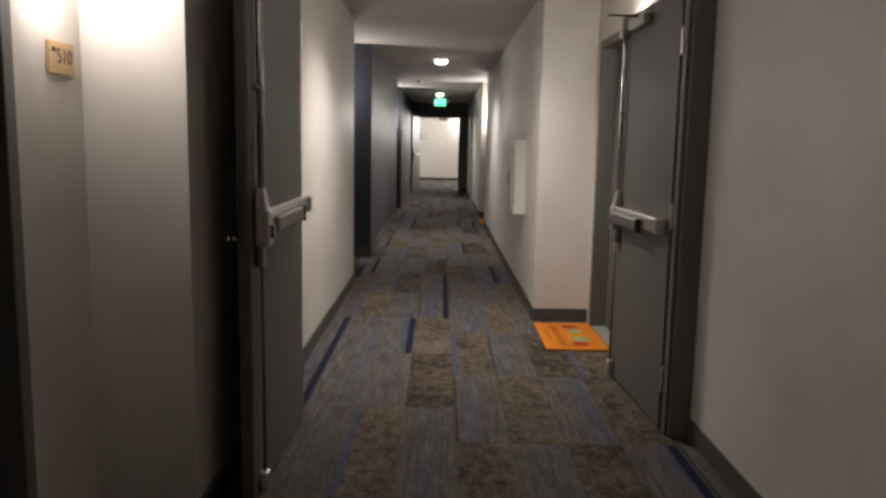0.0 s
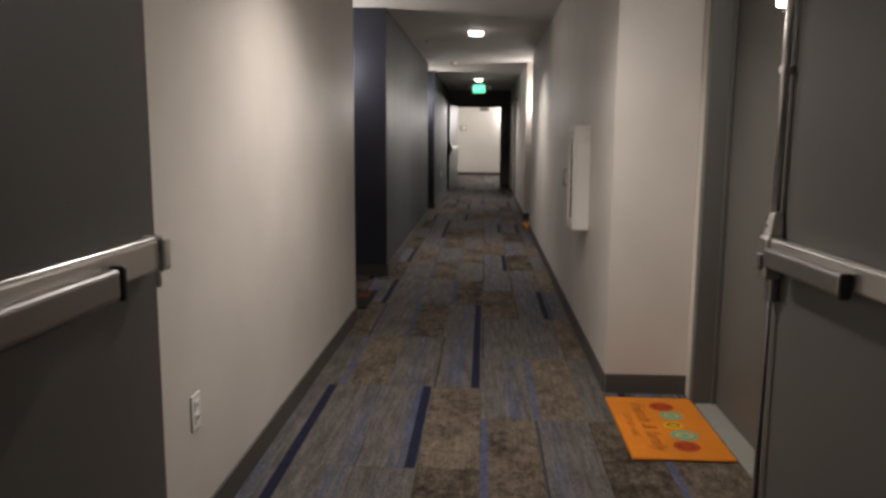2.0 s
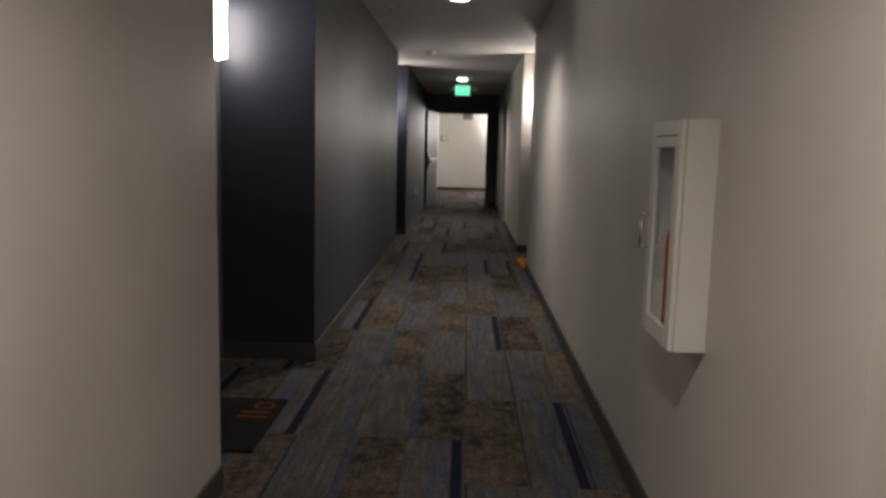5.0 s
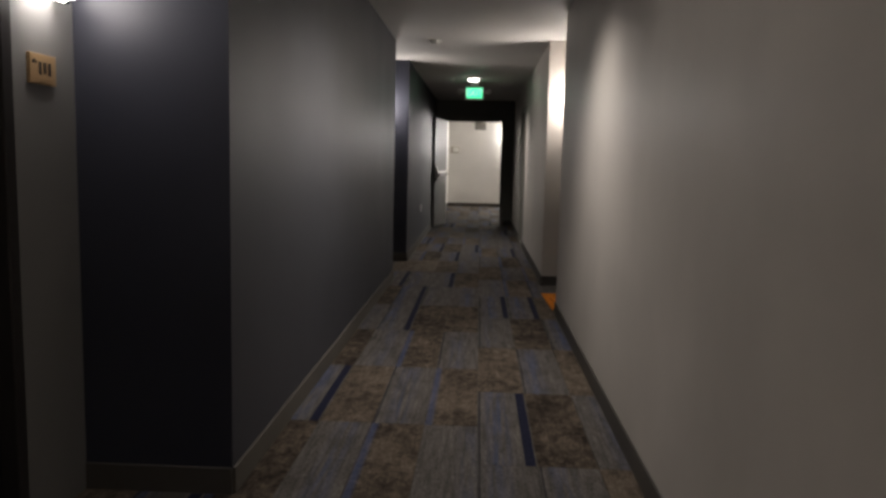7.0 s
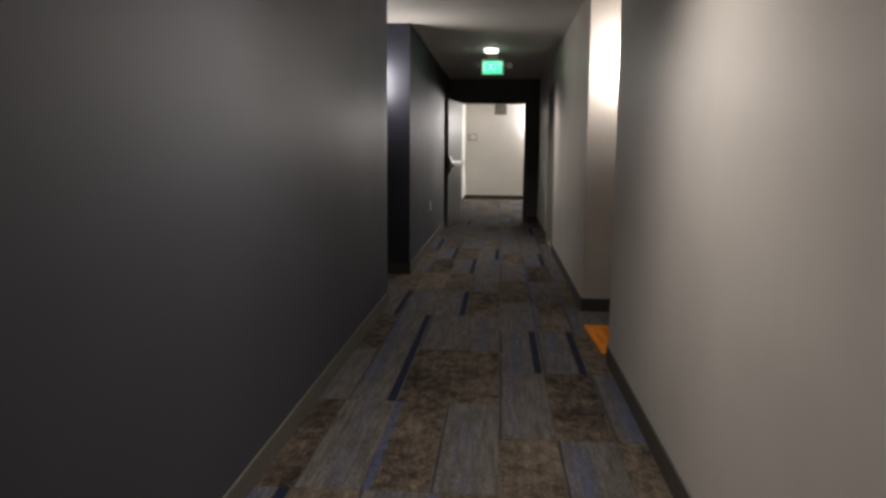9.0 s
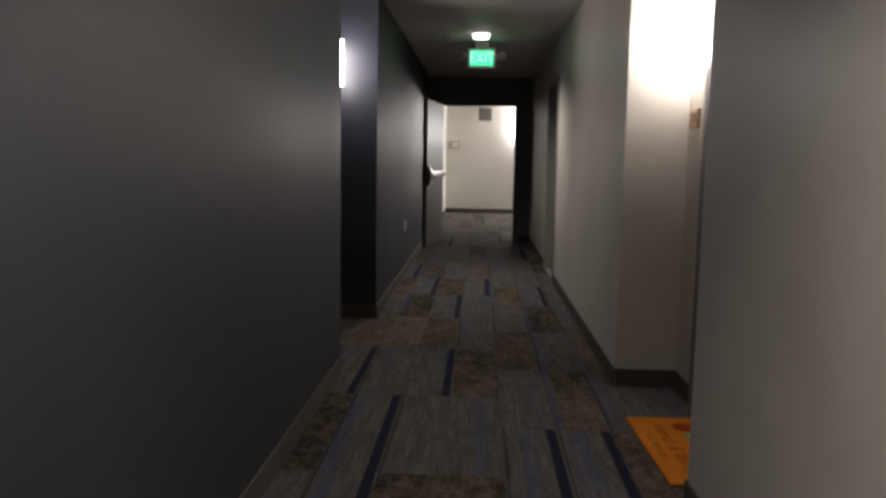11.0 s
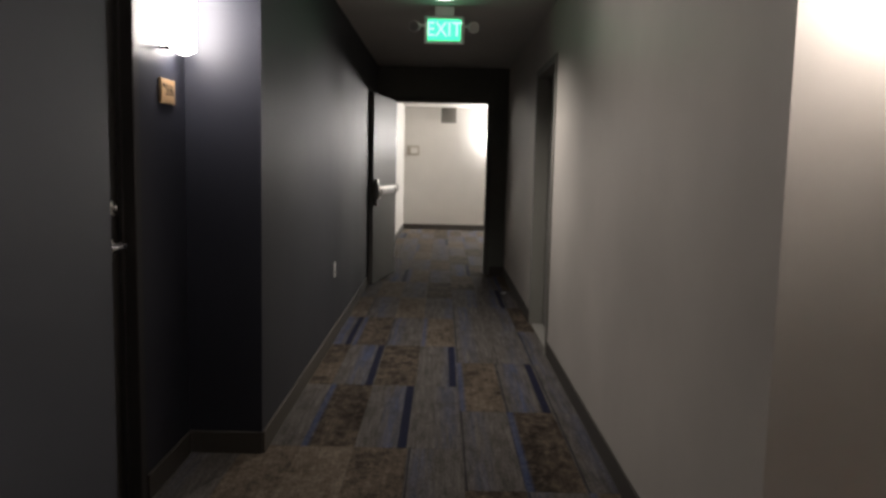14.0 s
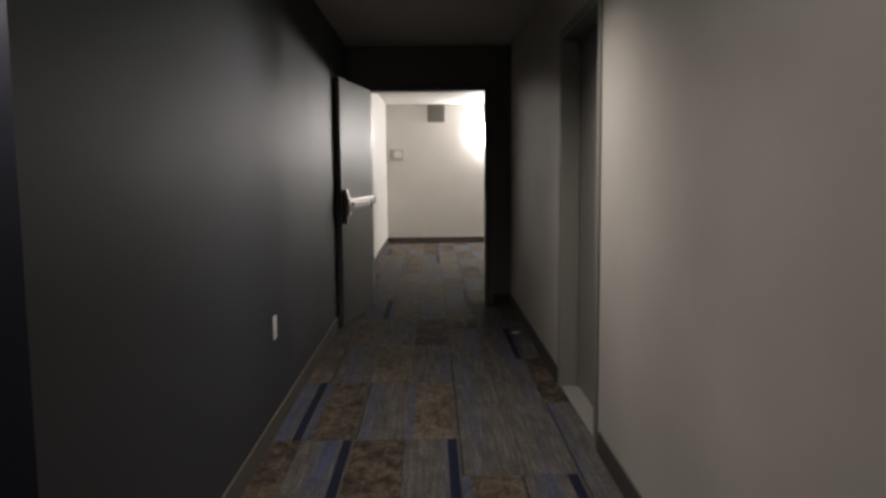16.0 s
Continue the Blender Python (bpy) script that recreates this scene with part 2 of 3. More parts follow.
# ---- structure ----
structure("floor", box(-1.7, RM_R + 0.2, Y0 - 0.2, BACK_Y + 0.2, -0.12, -0.006), SUBFLOOR, "floor slab under the carpet planks", "floor")
FLOOR = bpy.data.objects["floor"]
structure("ceiling", box(-1.7, RM_R + 0.2, Y0 - 0.2, BACK_Y + 0.2, CEIL, CEIL + 0.15), CEILING, "off-white painted flat corridor ceiling", "ceiling")

T = 0.14


def doorway(name, x, side, ya, yb, o0, o1, wall_mat, height=2.06, label="off-white painted recess back wall"):
    """Wall at x facing the corridor from ya to yb, pierced by a door opening from o0 to o1."""
    xs = sorted((x, x + side * T))
    return wall(name, [(*xs, ya, o0, 0, CEIL), (*xs, o1, yb, 0, CEIL), (*xs, o0, o1, height, CEIL)], wall_mat, label)


facing_back = lambda f: f.normal.y < -0.9
facing_front = lambda f: f.normal.y > 0.9

wall("wall_back", [(-1.7, 1.4, Y0 - 0.12, Y0, 0, CEIL)], WHITE, "unseen off-white wall added to close the corridor behind the start")
# left side
wall("wall_left_start", [(-1.6, XL, Y0, 1.75, 0, CEIL)], WHITE, "off-white painted corridor wall")
doorway("wall_left_recess_1", L1_X, -1, 1.75, L1_FAR, 1.86, 2.87, WHITE)
wall("wall_left_1", [(-1.6, XL, L1_FAR, L2_NEAR, 0, CEIL)], WHITE, "off-white painted corridor wall")
doorway("wall_left_recess_2", L2_X, -1, L2_NEAR, L2_FAR, 8.30, 9.36, PALE, label="pale painted recess back wall")
wall("wall_left_2", [(-1.6, XL, L2_FAR, L3_NEAR, 0, CEIL)], GREY, "grey painted corridor wall with navy return", facing_back, NAVY)
doorway("wall_left_recess_3", L3_X, -1, L3_NEAR, L3_FAR, 15.0, 15.93, NAVY, label="navy painted recess back wall")
wall("wall_left_3", [(-1.6, XL, L3_FAR, END_Y, 0, CEIL)], CHARCOAL, "charcoal painted corridor wall with navy return", facing_back, NAVY)
# right side
wall("wall_right_start", [(XS, 1.6, Y0, FRAME_Y, 0, CEIL)], WHITE, "off-white painted corridor wall before the fire doors")
doorway("wall_right_recess_1", XR1, 1, FRAME_Y, R1_FAR, 5.47, 6.42, WHITE)
wall("wall_right_1", [(XR, 1.6, R1_FAR, R2_NEAR, 0, CEIL)], WHITE, "off-white painted corridor wall")
doorway("wall_right_recess_2", R2_X, 1, R2_NEAR, R2_FAR, 13.42, 14.54, WHITE)
D3A, D3B, D3H = 18.42, 19.45, 2.06
wall("wall_right_2", [(XR, 1.6, R2_FAR, D3A, 0, CEIL), (XR, 1.6, D3B, END_Y, 0, CEIL), (XR, 1.6, D3A, D3B, D3H, CEIL)], WHITE, "off-white painted corridor wall")
# far wall with its doorway, and the lobby behind
EO0, EO1, EH = -0.62, 0.495, 2.05
wall("wall_end", [(XL - 0.5, EO0, END_Y, END_Y + T, 0, CEIL), (EO1, XR + 0.5, END_Y, END_Y + T, 0, CEIL), (EO0, EO1, END_Y, END_Y + T, EH, CEIL)], END_PAINT,
     "olive grey painted wall round the far doorway", facing_front, WHITE)
wall("wall_lobby_left", [(RM_L - T, RM_L, END_Y + T, BACK_Y, 0, CEIL)], LOBBY, "off-white lobby wall")
wall("wall_lobby_back", [(RM_L - T, RM_R, BACK_Y, BACK_Y + T, 0, CEIL)], LOBBY, "off-white lobby wall facing the corridor")
wall("wall_lobby_right", [(RM_R, RM_R + T, END_Y, BACK_Y + T, 0, CEIL)], LOBBY, "off-white lobby wall")
wall("wall_lobby_front", [(XR + 0.5, RM_R, END_Y, END_Y + T, 0, CEIL)], LOBBY, "off-white lobby wall")
# fire-door portal
wall("wall_portal", [(XL, XS, FRAME_Y - 0.07, FRAME_Y + 0.07, 2.12, CEIL)], WHITE, "off-white wall above the paired fire doors")


def baseboard(x0, x1, y0, y1, mat=BASE):
    """Vinyl cove base with a rounded toe and top."""
    bm = box(x0, x1, y0, y1, -0.004, 0.10, bevel=0.003)
    ob = structure("baseboard", bm, mat, "dark grey vinyl baseboard along the wall", "baseboard")
    return ob


B = 0.011
baseboard(XL, XL + B, L1_FAR + B, FRAME_Y - 0.076)
baseboard(XL, XL + B, FRAME_Y + 0.076, L2_NEAR)
baseboard(L1_X, XL, L1_FAR - B, L1_FAR)
baseboard(L1_X, L1_X + B, 2.89, L1_FAR - B)
baseboard(XL, XL + B, L2_FAR, L3_NEAR, BASE_BROWN)
baseboard(L2_X, XL, L2_FAR - B, L2_FAR)
baseboard(XL, XL + B, L3_FAR, END_Y, BASE_BROWN)
baseboard(L3_X, XL, L3_FAR - B, L3_FAR)
baseboard(L3_X, L3_X + B, 15.97, L3_FAR - B)
baseboard(XS - B, XS, Y0, FRAME_Y - 0.076)
baseboard(XR1 - B, XR1, FRAME_Y + 0.076, 5.44)
baseboard(XR - B, XR, R1_FAR, R2_NEAR)
baseboard(XR, XR1, R1_FAR - B, R1_FAR)
baseboard(XR - B, XR, R2_FAR, D3A - 0.055)
baseboard(XR - B, XR, D3B + 0.055, END_Y - B)
baseboard(XR, R2_X, R2_FAR - B, R2_FAR)
baseboard(R2_X - B, R2_X, 14.57, R2_FAR - B)
baseboard(EO1 + 0.05, XR - B, END_Y - B, END_Y)
baseboard(RM_L, RM_R, BACK_Y - B, BACK_Y)
baseboard(RM_L, RM_L + B, END_Y + T, BACK_Y - B)


# ---- doors ----
def lever(parent, p, out, along, rose=True):
    """Lever handle: rose, neck and a rounded bar. out: away from the leaf; along: where the bar points."""
    o, a = Vector(out), Vector(along)
    bm = bmesh.new()
    add_cyl(bm, p, o, 0.026, 0.012, 20, bevel=0.003)
    add_cyl(bm, Vector(p) + o * 0.012, o, 0.010, 0.045, 12)
    add_cyl(bm, Vector(p) + o * 0.052 - a * 0.012, a, 0.0105, 0.125, 12, bevel=0.004)
    h = part("lever_handle", bm, CHROME, parent, "satin chrome lever handle", True)
    return h


def unit_door(name, x, side, o0, o1, height, leaf_mat, frame_mat, latch_near, label, depth=0.09, inset_frame=0.05):
    """Closed door in a side wall: welded steel frame with stop, flush leaf, lever, deadbolt and stone sill."""
    d = thing(name, pose(x, (o0 + o1) / 2, 0), label, "door", "", "structure")
    w = (o1 - o0) / 2
    s = side
    def bx(bm, xa, xb, *r, **k):
        lo, hi = sorted((xa * s, xb * s))
        return add_box(bm, lo, hi, *r, **k)
    f = inset_frame
    bm = bmesh.new()
    for y0, y1, z0, z1 in ((-w - 0.015, -w + f - 0.012, 0, height + 0.012), (w - f + 0.012, w + 0.015, 0, height + 0.012), (-w + f - 0.012, w - f + 0.012, height - f + 0.012, height + 0.012)):
        bx(bm, -0.012, depth + 0.045, y0, y1, z0, z1, bevel=0.003)
    for y0, y1, z0, z1 in ((-w + f - 0.012, -w + f + 0.004, 0, height - f), (w - f - 0.004, w - f + 0.012, 0, height - f), (-w + f, w - f, height - f - 0.004, height - f + 0.012)):
        bx(bm, depth - 0.018, depth - 0.004, y0, y1, z0, z1)
    part("door_frame", bm, frame_mat, d, "enamelled steel door frame")
    bm = bmesh.new()
    bx(bm, depth, depth + 0.044, -w + f - 0.008, w - f + 0.008, 0.012, height - f + 0.008, bevel=0.002)
    leaf = part("door_leaf", bm, leaf_mat, d)
    bm = bmesh.new()
    bx(bm, 0.006, depth + 0.05, -w + f - 0.012, w - f + 0.012, -0.004, 0.010, bevel=0.003)
    part("threshold", bm, STONE, d, "pale grey stone threshold")
    ly = (-1 if latch_near else 1) * (w - f - 0.07)
    al = (0, 1 if latch_near else -1, 0)
    lever(leaf, Vector((s * depth, ly, 1.0)), (-s, 0, 0), al)
    bm = bmesh.new()
    add_cyl(bm, (s * depth, ly, 1.13), (-s, 0, 0), 0.03, 0.018, 20, bevel=0.004)
    add_cyl(bm, (s * (depth - 0.018), ly, 1.13), (-s, 0, 0), 0.012, 0.012, 14)
    part("deadbolt", bm, CHROME, leaf, "satin chrome deadbolt", True)
    return d


unit_door("door_1", L1_X, -1, 1.86, 2.87, 2.06, DARK_DOOR, FRAME_PAINT, False, "closed dark unit door in a steel frame")
unit_door("door_2", XR1, 1, 5.47, 6.42, 2.06, STEEL_PAINT, STEEL_PAINT, True, "closed grey unit door behind an orange doormat", 0.10)
unit_door("door_3", L2_X, -1, 8.30, 9.36, 2.06, DARK_DOOR, DARK_DOOR, True, "closed dark unit door beside a lit sconce", 0.06)
unit_door("door_4", R2_X, 1, 13.42, 14.54, 2.06, DARK_DOOR, FRAME_PAINT, False, "closed dark unit door beside a lit sconce", 0.05, 0.11)
unit_door("door_5", L3_X, -1, 15.0, 15.93, 2.06, DARK_DOOR, DARK_DOOR, False, "closed dark unit door in a navy recess", 0.05)
unit_door("door_6", XR, 1, D3A, D3B, 2.06, LIGHT_STEEL, LIGHT_STEEL, True, "closed pale grey steel service door in a matching frame", 0.10)

# paired fire doors
fd = thing("door_7", pose(0, FRAME_Y, 0), "dark steel frame of the paired corridor fire doors", "door frame", "", "structure")
FX0, FX1 = -0.70, 1.068
part("jamb", box(XL, FX0, -0.075, 0.075, 0, 2.12, bevel=0.004), FRAME_PAINT, fd)
part("jamb", box(FX1, XS, -0.075, 0.075, 0, 2.12, bevel=0.004), FRAME_PAINT, fd)
part("head", box(FX0, FX1, -0.075, 0.075, 2.06, 2.12, bevel=0.004), FRAME_PAINT, fd)
part("stop", box(FX1 - 0.016, FX1, -0.05, -0.0, 0, 2.06, bevel=0.002), FRAME_PAINT, fd)
part("stop", box(FX0, FX0 + 0.016, 0.0, 0.05, 0, 2.06, bevel=0.002), FRAME_PAINT, fd)

LEAF_W, LEAF_H = 0.895, 2.04


def fire_leaf(name, m, mirror, label, ez, LEAF_W=LEAF_W, rods=True):
    """Leaf along +y from its hinge, with its fittings on the face at +x (mirror: -x)."""
    d = thing(name, m, label, "fire door", "paired fire doors" if rods else "")
    s = -1 if mirror else 1
    def bx(xa, xb, *r, **k):
        lo, hi = sorted((xa * s, xb * s))
        return box(lo, hi, *r, **k)
    part("leaf", bx(-0.045, 0, 0.003, LEAF_W, 0.012, LEAF_H, bevel=0.002), STEEL_PAINT, d)
    # exit device: latch case, rail, touch pad, end cap
    y0, y1 = LEAF_W - 0.115, LEAF_W - 0.045
    ec = part("latch_case", bx(0, 0.056, y0, y1, ez - 0.075, ez + 0.06, bevel=0.012, seg=3), ALU, d, "cast aluminium latch case")
    hood = bx(0, 0.046, y0 + 0.004, y1 - 0.004, ez + 0.055, ez + 0.135, bevel=0.010, seg=3)
    for v in hood.verts:
        if v.co.z > ez + 0.1:
            v.co.x *= 0.72
            v.co.y = (y0 + y1) / 2 + (v.co.y - (y0 + y1) / 2) * 0.72
    part("hood", hood, ALU, ec)
    part("lower_cover", bx(0, 0.030, y0 + 0.010, y1 - 0.008, ez - 0.15, ez - 0.07, bevel=0.008, seg=2), PAD, ec, "dark grey lower cover")
    part("keeper", bx(0.056, 0.068, y0 + 0.015, y1 - 0.015, ez - 0.045, ez + 0.005, bevel=0.005, seg=2), PAD, ec)
    part("screw", cyl((s * 0.040, (y0 + y1) / 2, ez + 0.09), (s, 0, 0), 0.005, 0.006, 12), CHROME, ec)
    rail = part("push_rail", bx(0, 0.045, 0.06, LEAF_W - 0.115, ez - 0.012, ez + 0.055, bevel=0.006, seg=2), ALU, d, "brushed aluminium push rail")
    part("touch_pad", bx(0.045, 0.072, 0.30, LEAF_W - 0.13, ez - 0.030, ez + 0.030, bevel=0.010, seg=3), PAD, rail, "bowed dark grey touch pad")
    part("pad_end", bx(0.045, 0.076, 0.285, 0.30, ez - 0.033, ez + 0.033, bevel=0.004), BLACK, rail)
    part("rail_cap_strip", bx(0.010, 0.040, 0.09, LEAF_W - 0.13, ez + 0.055, ez + 0.060, bevel=0.002), CHROME, rail)
    part("end_cap", bx(0, 0.056, 0.045, 0.085, ez - 0.016, ez + 0.059, bevel=0.008, seg=2), ALU, rail)
    ry = LEAF_W - 0.08
    if rods:
        part("vertical_rod", cyl((s * 0.02, ry, ez + 0.11), (0, 0, 1), 0.013, LEAF_H - ez - 0.2, 14), ROD, d, "polished steel vertical rod", True)
        part("vertical_rod", cyl((s * 0.02, ry, 0.10), (0, 0, 1), 0.0065, ez - 0.2, 12), STEEL_PAINT, d, "thin painted lower rod", True)
        part("rod_guide", bx(0, 0.034, ry - 0.02, ry + 0.02, 1.50, 1.525, bevel=0.004), ALU, d)
        part("top_latch", bx(0, 0.05, ry - 0.028, ry + 0.028, LEAF_H - 0.12, LEAF_H - 0.005, bevel=0.012, seg=3), ALU, d)
        part("bottom_latch", bx(0, 0.036, ry - 0.022, ry + 0.022, 0.03, 0.11, bevel=0.008, seg=2), ALU, d)
    # pull lever on the other face
    bm = bmesh.new()
    add_cyl(bm, (-s * 0.045, LEAF_W - 0.07, ez - 0.05), (-s, 0, 0), 0.024, 0.014, 18, bevel=0.003)
    add_cyl(bm, (-s * 0.059, LEAF_W - 0.07, ez - 0.05), (-s, 0, 0), 0.009, 0.045, 12)
    add_cyl(bm, (-s * 0.10, LEAF_W - 0.06, ez - 0.05), (0, -1, 0), 0.010, 0.12, 12, bevel=0.003)
    part("lever_handle", bm, CHROME, d, "satin chrome lever handle", True)
    for z in (0.25, 1.02, 1.80):
        bm = cyl((s * -0.004, -0.010, z - 0.057), (0, 0, 1), 0.0085, 0.114, 14)
        add_box(bm, *sorted((s * -0.004, s * -0.042)), -0.004, 0.0035, z - 0.057, z + 0.057, bevel=0.001)
        hg = part("hinge", bm, ALU, d, "steel butt hinge")
        part("hinge_tip", cyl((s * -0.004, -0.010, z + 0.057), (0, 0, 1), 0.0065, 0.008, 12, 0.003), ALU, hg)
    return d


def turned(x, y, dx, dy):
    return pose(x, y, 0, 0, 0, math.degrees(math.atan2(-dx, dy)))


right_leaf = fire_leaf("fire_door", turned(1.045, 4.31, -0.04, 0.9), True, "grey enamelled steel fire door held open, aluminium exit bar", 0.945)
left_leaf = fire_leaf("fire_door", turned(-0.65, 4.36, -0.018, -0.9), True, "grey enamelled steel fire door folded against the wall", 1.03)

# closer arm at the head of the open right leaf
arm = part("closer_arm", box(-0.20, -0.02, 0.50, 0.525, 1.985, 1.995, bevel=0.002), BLACK, right_leaf, "dark closer arm")
add = bmesh.new()
add_box(add, -0.05, -0.002, 0.42, 0.68, 1.94, 2.0, bevel=0.008, seg=2)
part("closer_body", add, ALU, right_leaf, "door closer body")

# far door, swung back against the charcoal wall
fr = thing("door_8", pose(0, END_Y, 0), "dark steel frame of the far corridor doorway", "door frame", "", "structure")
for x0, x1, z0, z1 in ((EO0 - 0.035, EO0 + 0.02, 0, EH + 0.035), (EO1 - 0.02, EO1 + 0.035, 0, EH + 0.035), (EO0 + 0.02, EO1 - 0.02, EH - 0.02, EH + 0.035)):
    part("frame_member", box(x0, x1, -0.014, T + 0.014, z0, z1, bevel=0.003), FRAME_PAINT, fr)
part("strike_plate", box(EO1 - 0.024, EO1 - 0.0195, 0.03, 0.07, 0.93, 1.07, bevel=0.001), ALU, fr)

far = fire_leaf("far_door", turned(-0.60, END_Y - 0.02, -0.165, -1.0), True, "grey steel door standing open against the charcoal wall", 1.0, 1.03, False)
part("closer_body", box(0.045, 0.10, 0.25, 0.50, 1.93, 2.0, bevel=0.008, seg=2), BLACK, far, "dark door closer body")


# ---- lamps ----
def sconce(x, y, z, side, label, power=1.0, face_y=False):
    """Half-box wall sconce: back plate, folded white diffuser, and metal clips. side: +1 opens towards -x."""
    rz = 0 if side > 0 else 180
    if face_y:
        rz = 90
    s = thing("wall_sconce", pose(x, y, z, 0, 0, rz), label, "wall lamp", "corridor sconces")
    part("back_plate", box(-0.012, 0, -0.10, 0.10, -0.15, 0.15, bevel=0.003), ALU, s)
    bm = bmesh.new()
    n = 10
    prof = [(-0.012 - 0.092 * math.sin(math.pi * i / n) ** 0.35, -0.125 + 0.25 * i / n) for i in range(n + 1)]
    lo = [bm.verts.new((a, b, -0.16)) for a, b in prof]
    hi = [bm.verts.new((a, b, 0.155)) for a, b in prof]
    for i in range(n):
        bm.faces.new((lo[i], lo[i + 1], hi[i + 1], hi[i]))
    bm.faces.new(lo[::-1]); bm.faces.new(hi)
    bm.faces.new((lo[0], hi[0], hi[n], lo[n]))
    bmesh.ops.recalc_face_normals(bm, faces=bm.faces)
    mat = glow("lit_sconce_diffuser", (1.0, 0.92, 0.87) if power < 2.5 else (1.0, 0.95, 0.92), SCONCE * power)
    part("diffuser", bm, mat, s, "glowing white diffuser")
    for b in (-0.105, 0.105):
        part("clip", box(-0.05, -0.004, b - 0.012, b + 0.012, -0.175, -0.158, bevel=0.003), CHROME, s)
    return s


SC_Z = 1.90
sconce(L1_X, 3.05, SC_Z + 0.02, -1, "lit white wall sconce above the unit plaque", 0.7)
sconce(XR1, 5.31, SC_Z, 1, "lit white wall sconce behind the open fire door", 0.85)
sconce(L2_X, 9.53, SC_Z, -1, "lit white wall sconce on the grey recess wall", 0.85)
sconce(R2_X, 14.71, SC_Z - 0.02, 1, "lit white wall sconce above the unit plaque", 1.35)
sconce(L3_X, 16.27, SC_Z, -1, "lit white wall sconce on the navy recess wall", 1.15)
sconce(0.98, BACK_Y, 1.93, 1, "lit white wall sconce on the lobby wall", SHADE_ROOM, True)
# unseen second lamp, added only to brighten the lobby
sconce(2.9, BACK_Y, 1.93, 1, "lit white wall sconce on the lobby wall", SHADE_ROOM, True)


def downlight(x, y, power):
    d = thing("ceiling_downlight", pose(x, y, CEIL), "small round lit ceiling drum light with white trim", "ceiling lamp", "ceiling downlights")
    bm = cyl((0, 0, -0.014), (0, 0, 1), 0.098, 0.014, 36, bevel=0.004)
    part("trim_ring", bm, WHITE_PLASTIC, d)
    bm = cyl((0, 0, -0.05), (0, 0, 1), 0.072, 0.036, 32, 0.086, bevel=0.006)
    part("lens", bm, DISC, d, "glowing frosted drum lens", True)
    beam = bpy.data.lights.new("beam", "SPOT")
    beam.energy, beam.spot_size, beam.spot_blend, beam.shadow_soft_size, beam.color = BEAM * power, radians(142), 1.0, 0.07, (1.0, 0.92, 0.86)
    lamp = new("beam", beam)
    lamp.parent = d
    lamp.location = (0, 0, -0.13)


downlight(-0.03, 5.9, 0.85)
downlight(-0.03, 11.3, 0.9)
downlight(-0.06, 18.30, 0.75)

ex = thing("exit_sign", pose(-0.05, 18.82, 2.27), "white ceiling-mounted exit sign with glowing green letters and lamp heads", "exit sign")
part("housing", box(-0.145, 0.145, -0.022, 0.022, -0.10, 0.10, bevel=0.008, seg=2), WHITE_PLASTIC, ex)
part("canopy", box(-0.07, 0.07, -0.022, 0.022, 0.10, CEIL - 2.27, bevel=0.004), WHITE_PLASTIC, ex)
part("lit_panel", box(-0.118, 0.118, -0.0255, -0.0222, -0.075, 0.075), glow("lit_panel_green", (0.06, 1.0, 0.42), 2.2, (0.01, 0.12, 0.05)), ex, "green glowing panel")
tb = text_bm("EXIT", 0.145)
for v in tb.verts:
    v.co = (v.co.x * 0.86, -0.0262 - v.co.z, v.co.y)
bmesh.ops.recalc_face_normals(tb, faces=tb.faces)
part("letters", tb, glow("lit_letters_pale", (0.45, 1.0, 0.72), 2.2, (0.05, 0.3, 0.15)), ex, "bright EXIT lettering")
for s in (-1, 1):
    bm = bmesh.new()
    add_cyl(bm, (s * 0.145, 0, 0.03), (s, 0, 0), 0.012, 0.03, 12)
    add_cyl(bm, (s * 0.20, 0.03, 0.03), (s * 0.25, -1, -0.15), 0.034, 0.06, 18, 0.042, bevel=0.004)
    hd = part("lamp_head", bm, WHITE_PLASTIC, ex, "white emergency lamp head", True)
    part("reflector", cyl((s * 0.2148, -0.029, 0.0212), (s * 0.25, -1, -0.15), 0.034, 0.004, 18), ALU, hd)


# ---- small fittings ----
def plaque(x, y, z, side, number, label):
    p = thing("unit_plaque", pose(x, y, z, 0, 0, 90 if side < 0 else -90), label, "door sign", "unit plaques")
    part("board", box(-0.075, 0.075, -0.012, 0, -0.048, 0.048, bevel=0.003, seg=2), WOOD, p, "pale bamboo board")
    def lettering(body, size, dx, dz, name):
        t = text_bm(body, size)
        for v in t.verts:
            v.co = (v.co.x + dx, -0.0124 - v.co.z, v.co.y + dz)
        bmesh.ops.recalc_face_normals(t, faces=t.faces)
        part(name, t, INK, p, "engraved dark lettering")
    bm = bmesh.new()
    for i in range(3):
        add_box(bm, -0.062 + 0.008 * i, -0.057 + 0.008 * i, -0.0136, -0.012, 0.014 + 0.004 * (i % 2), 0.026 + 0.004 * (i % 2))
    part("mark", bm, INK, p)
    if number:
        lettering(number, 0.062, 0.012, 0.004, "number")
    else:
        bm = bmesh.new()
        for i in range(3):
            add_box(bm, -0.028 + 0.027 * i, -0.012 + 0.027 * i, -0.0134, -0.012, -0.018 + 0.004 * (i % 2), 0.022)
        part("number", bm, INK, p, "worn dark lettering")
    bm = bmesh.new()
    for i in range(9):
        add_box(bm, -0.045 + 0.011 * i, -0.037 + 0.011 * i, -0.0134, -0.012, -0.037, -0.032)
    part("braille", bm, WOOD, p)
    return p


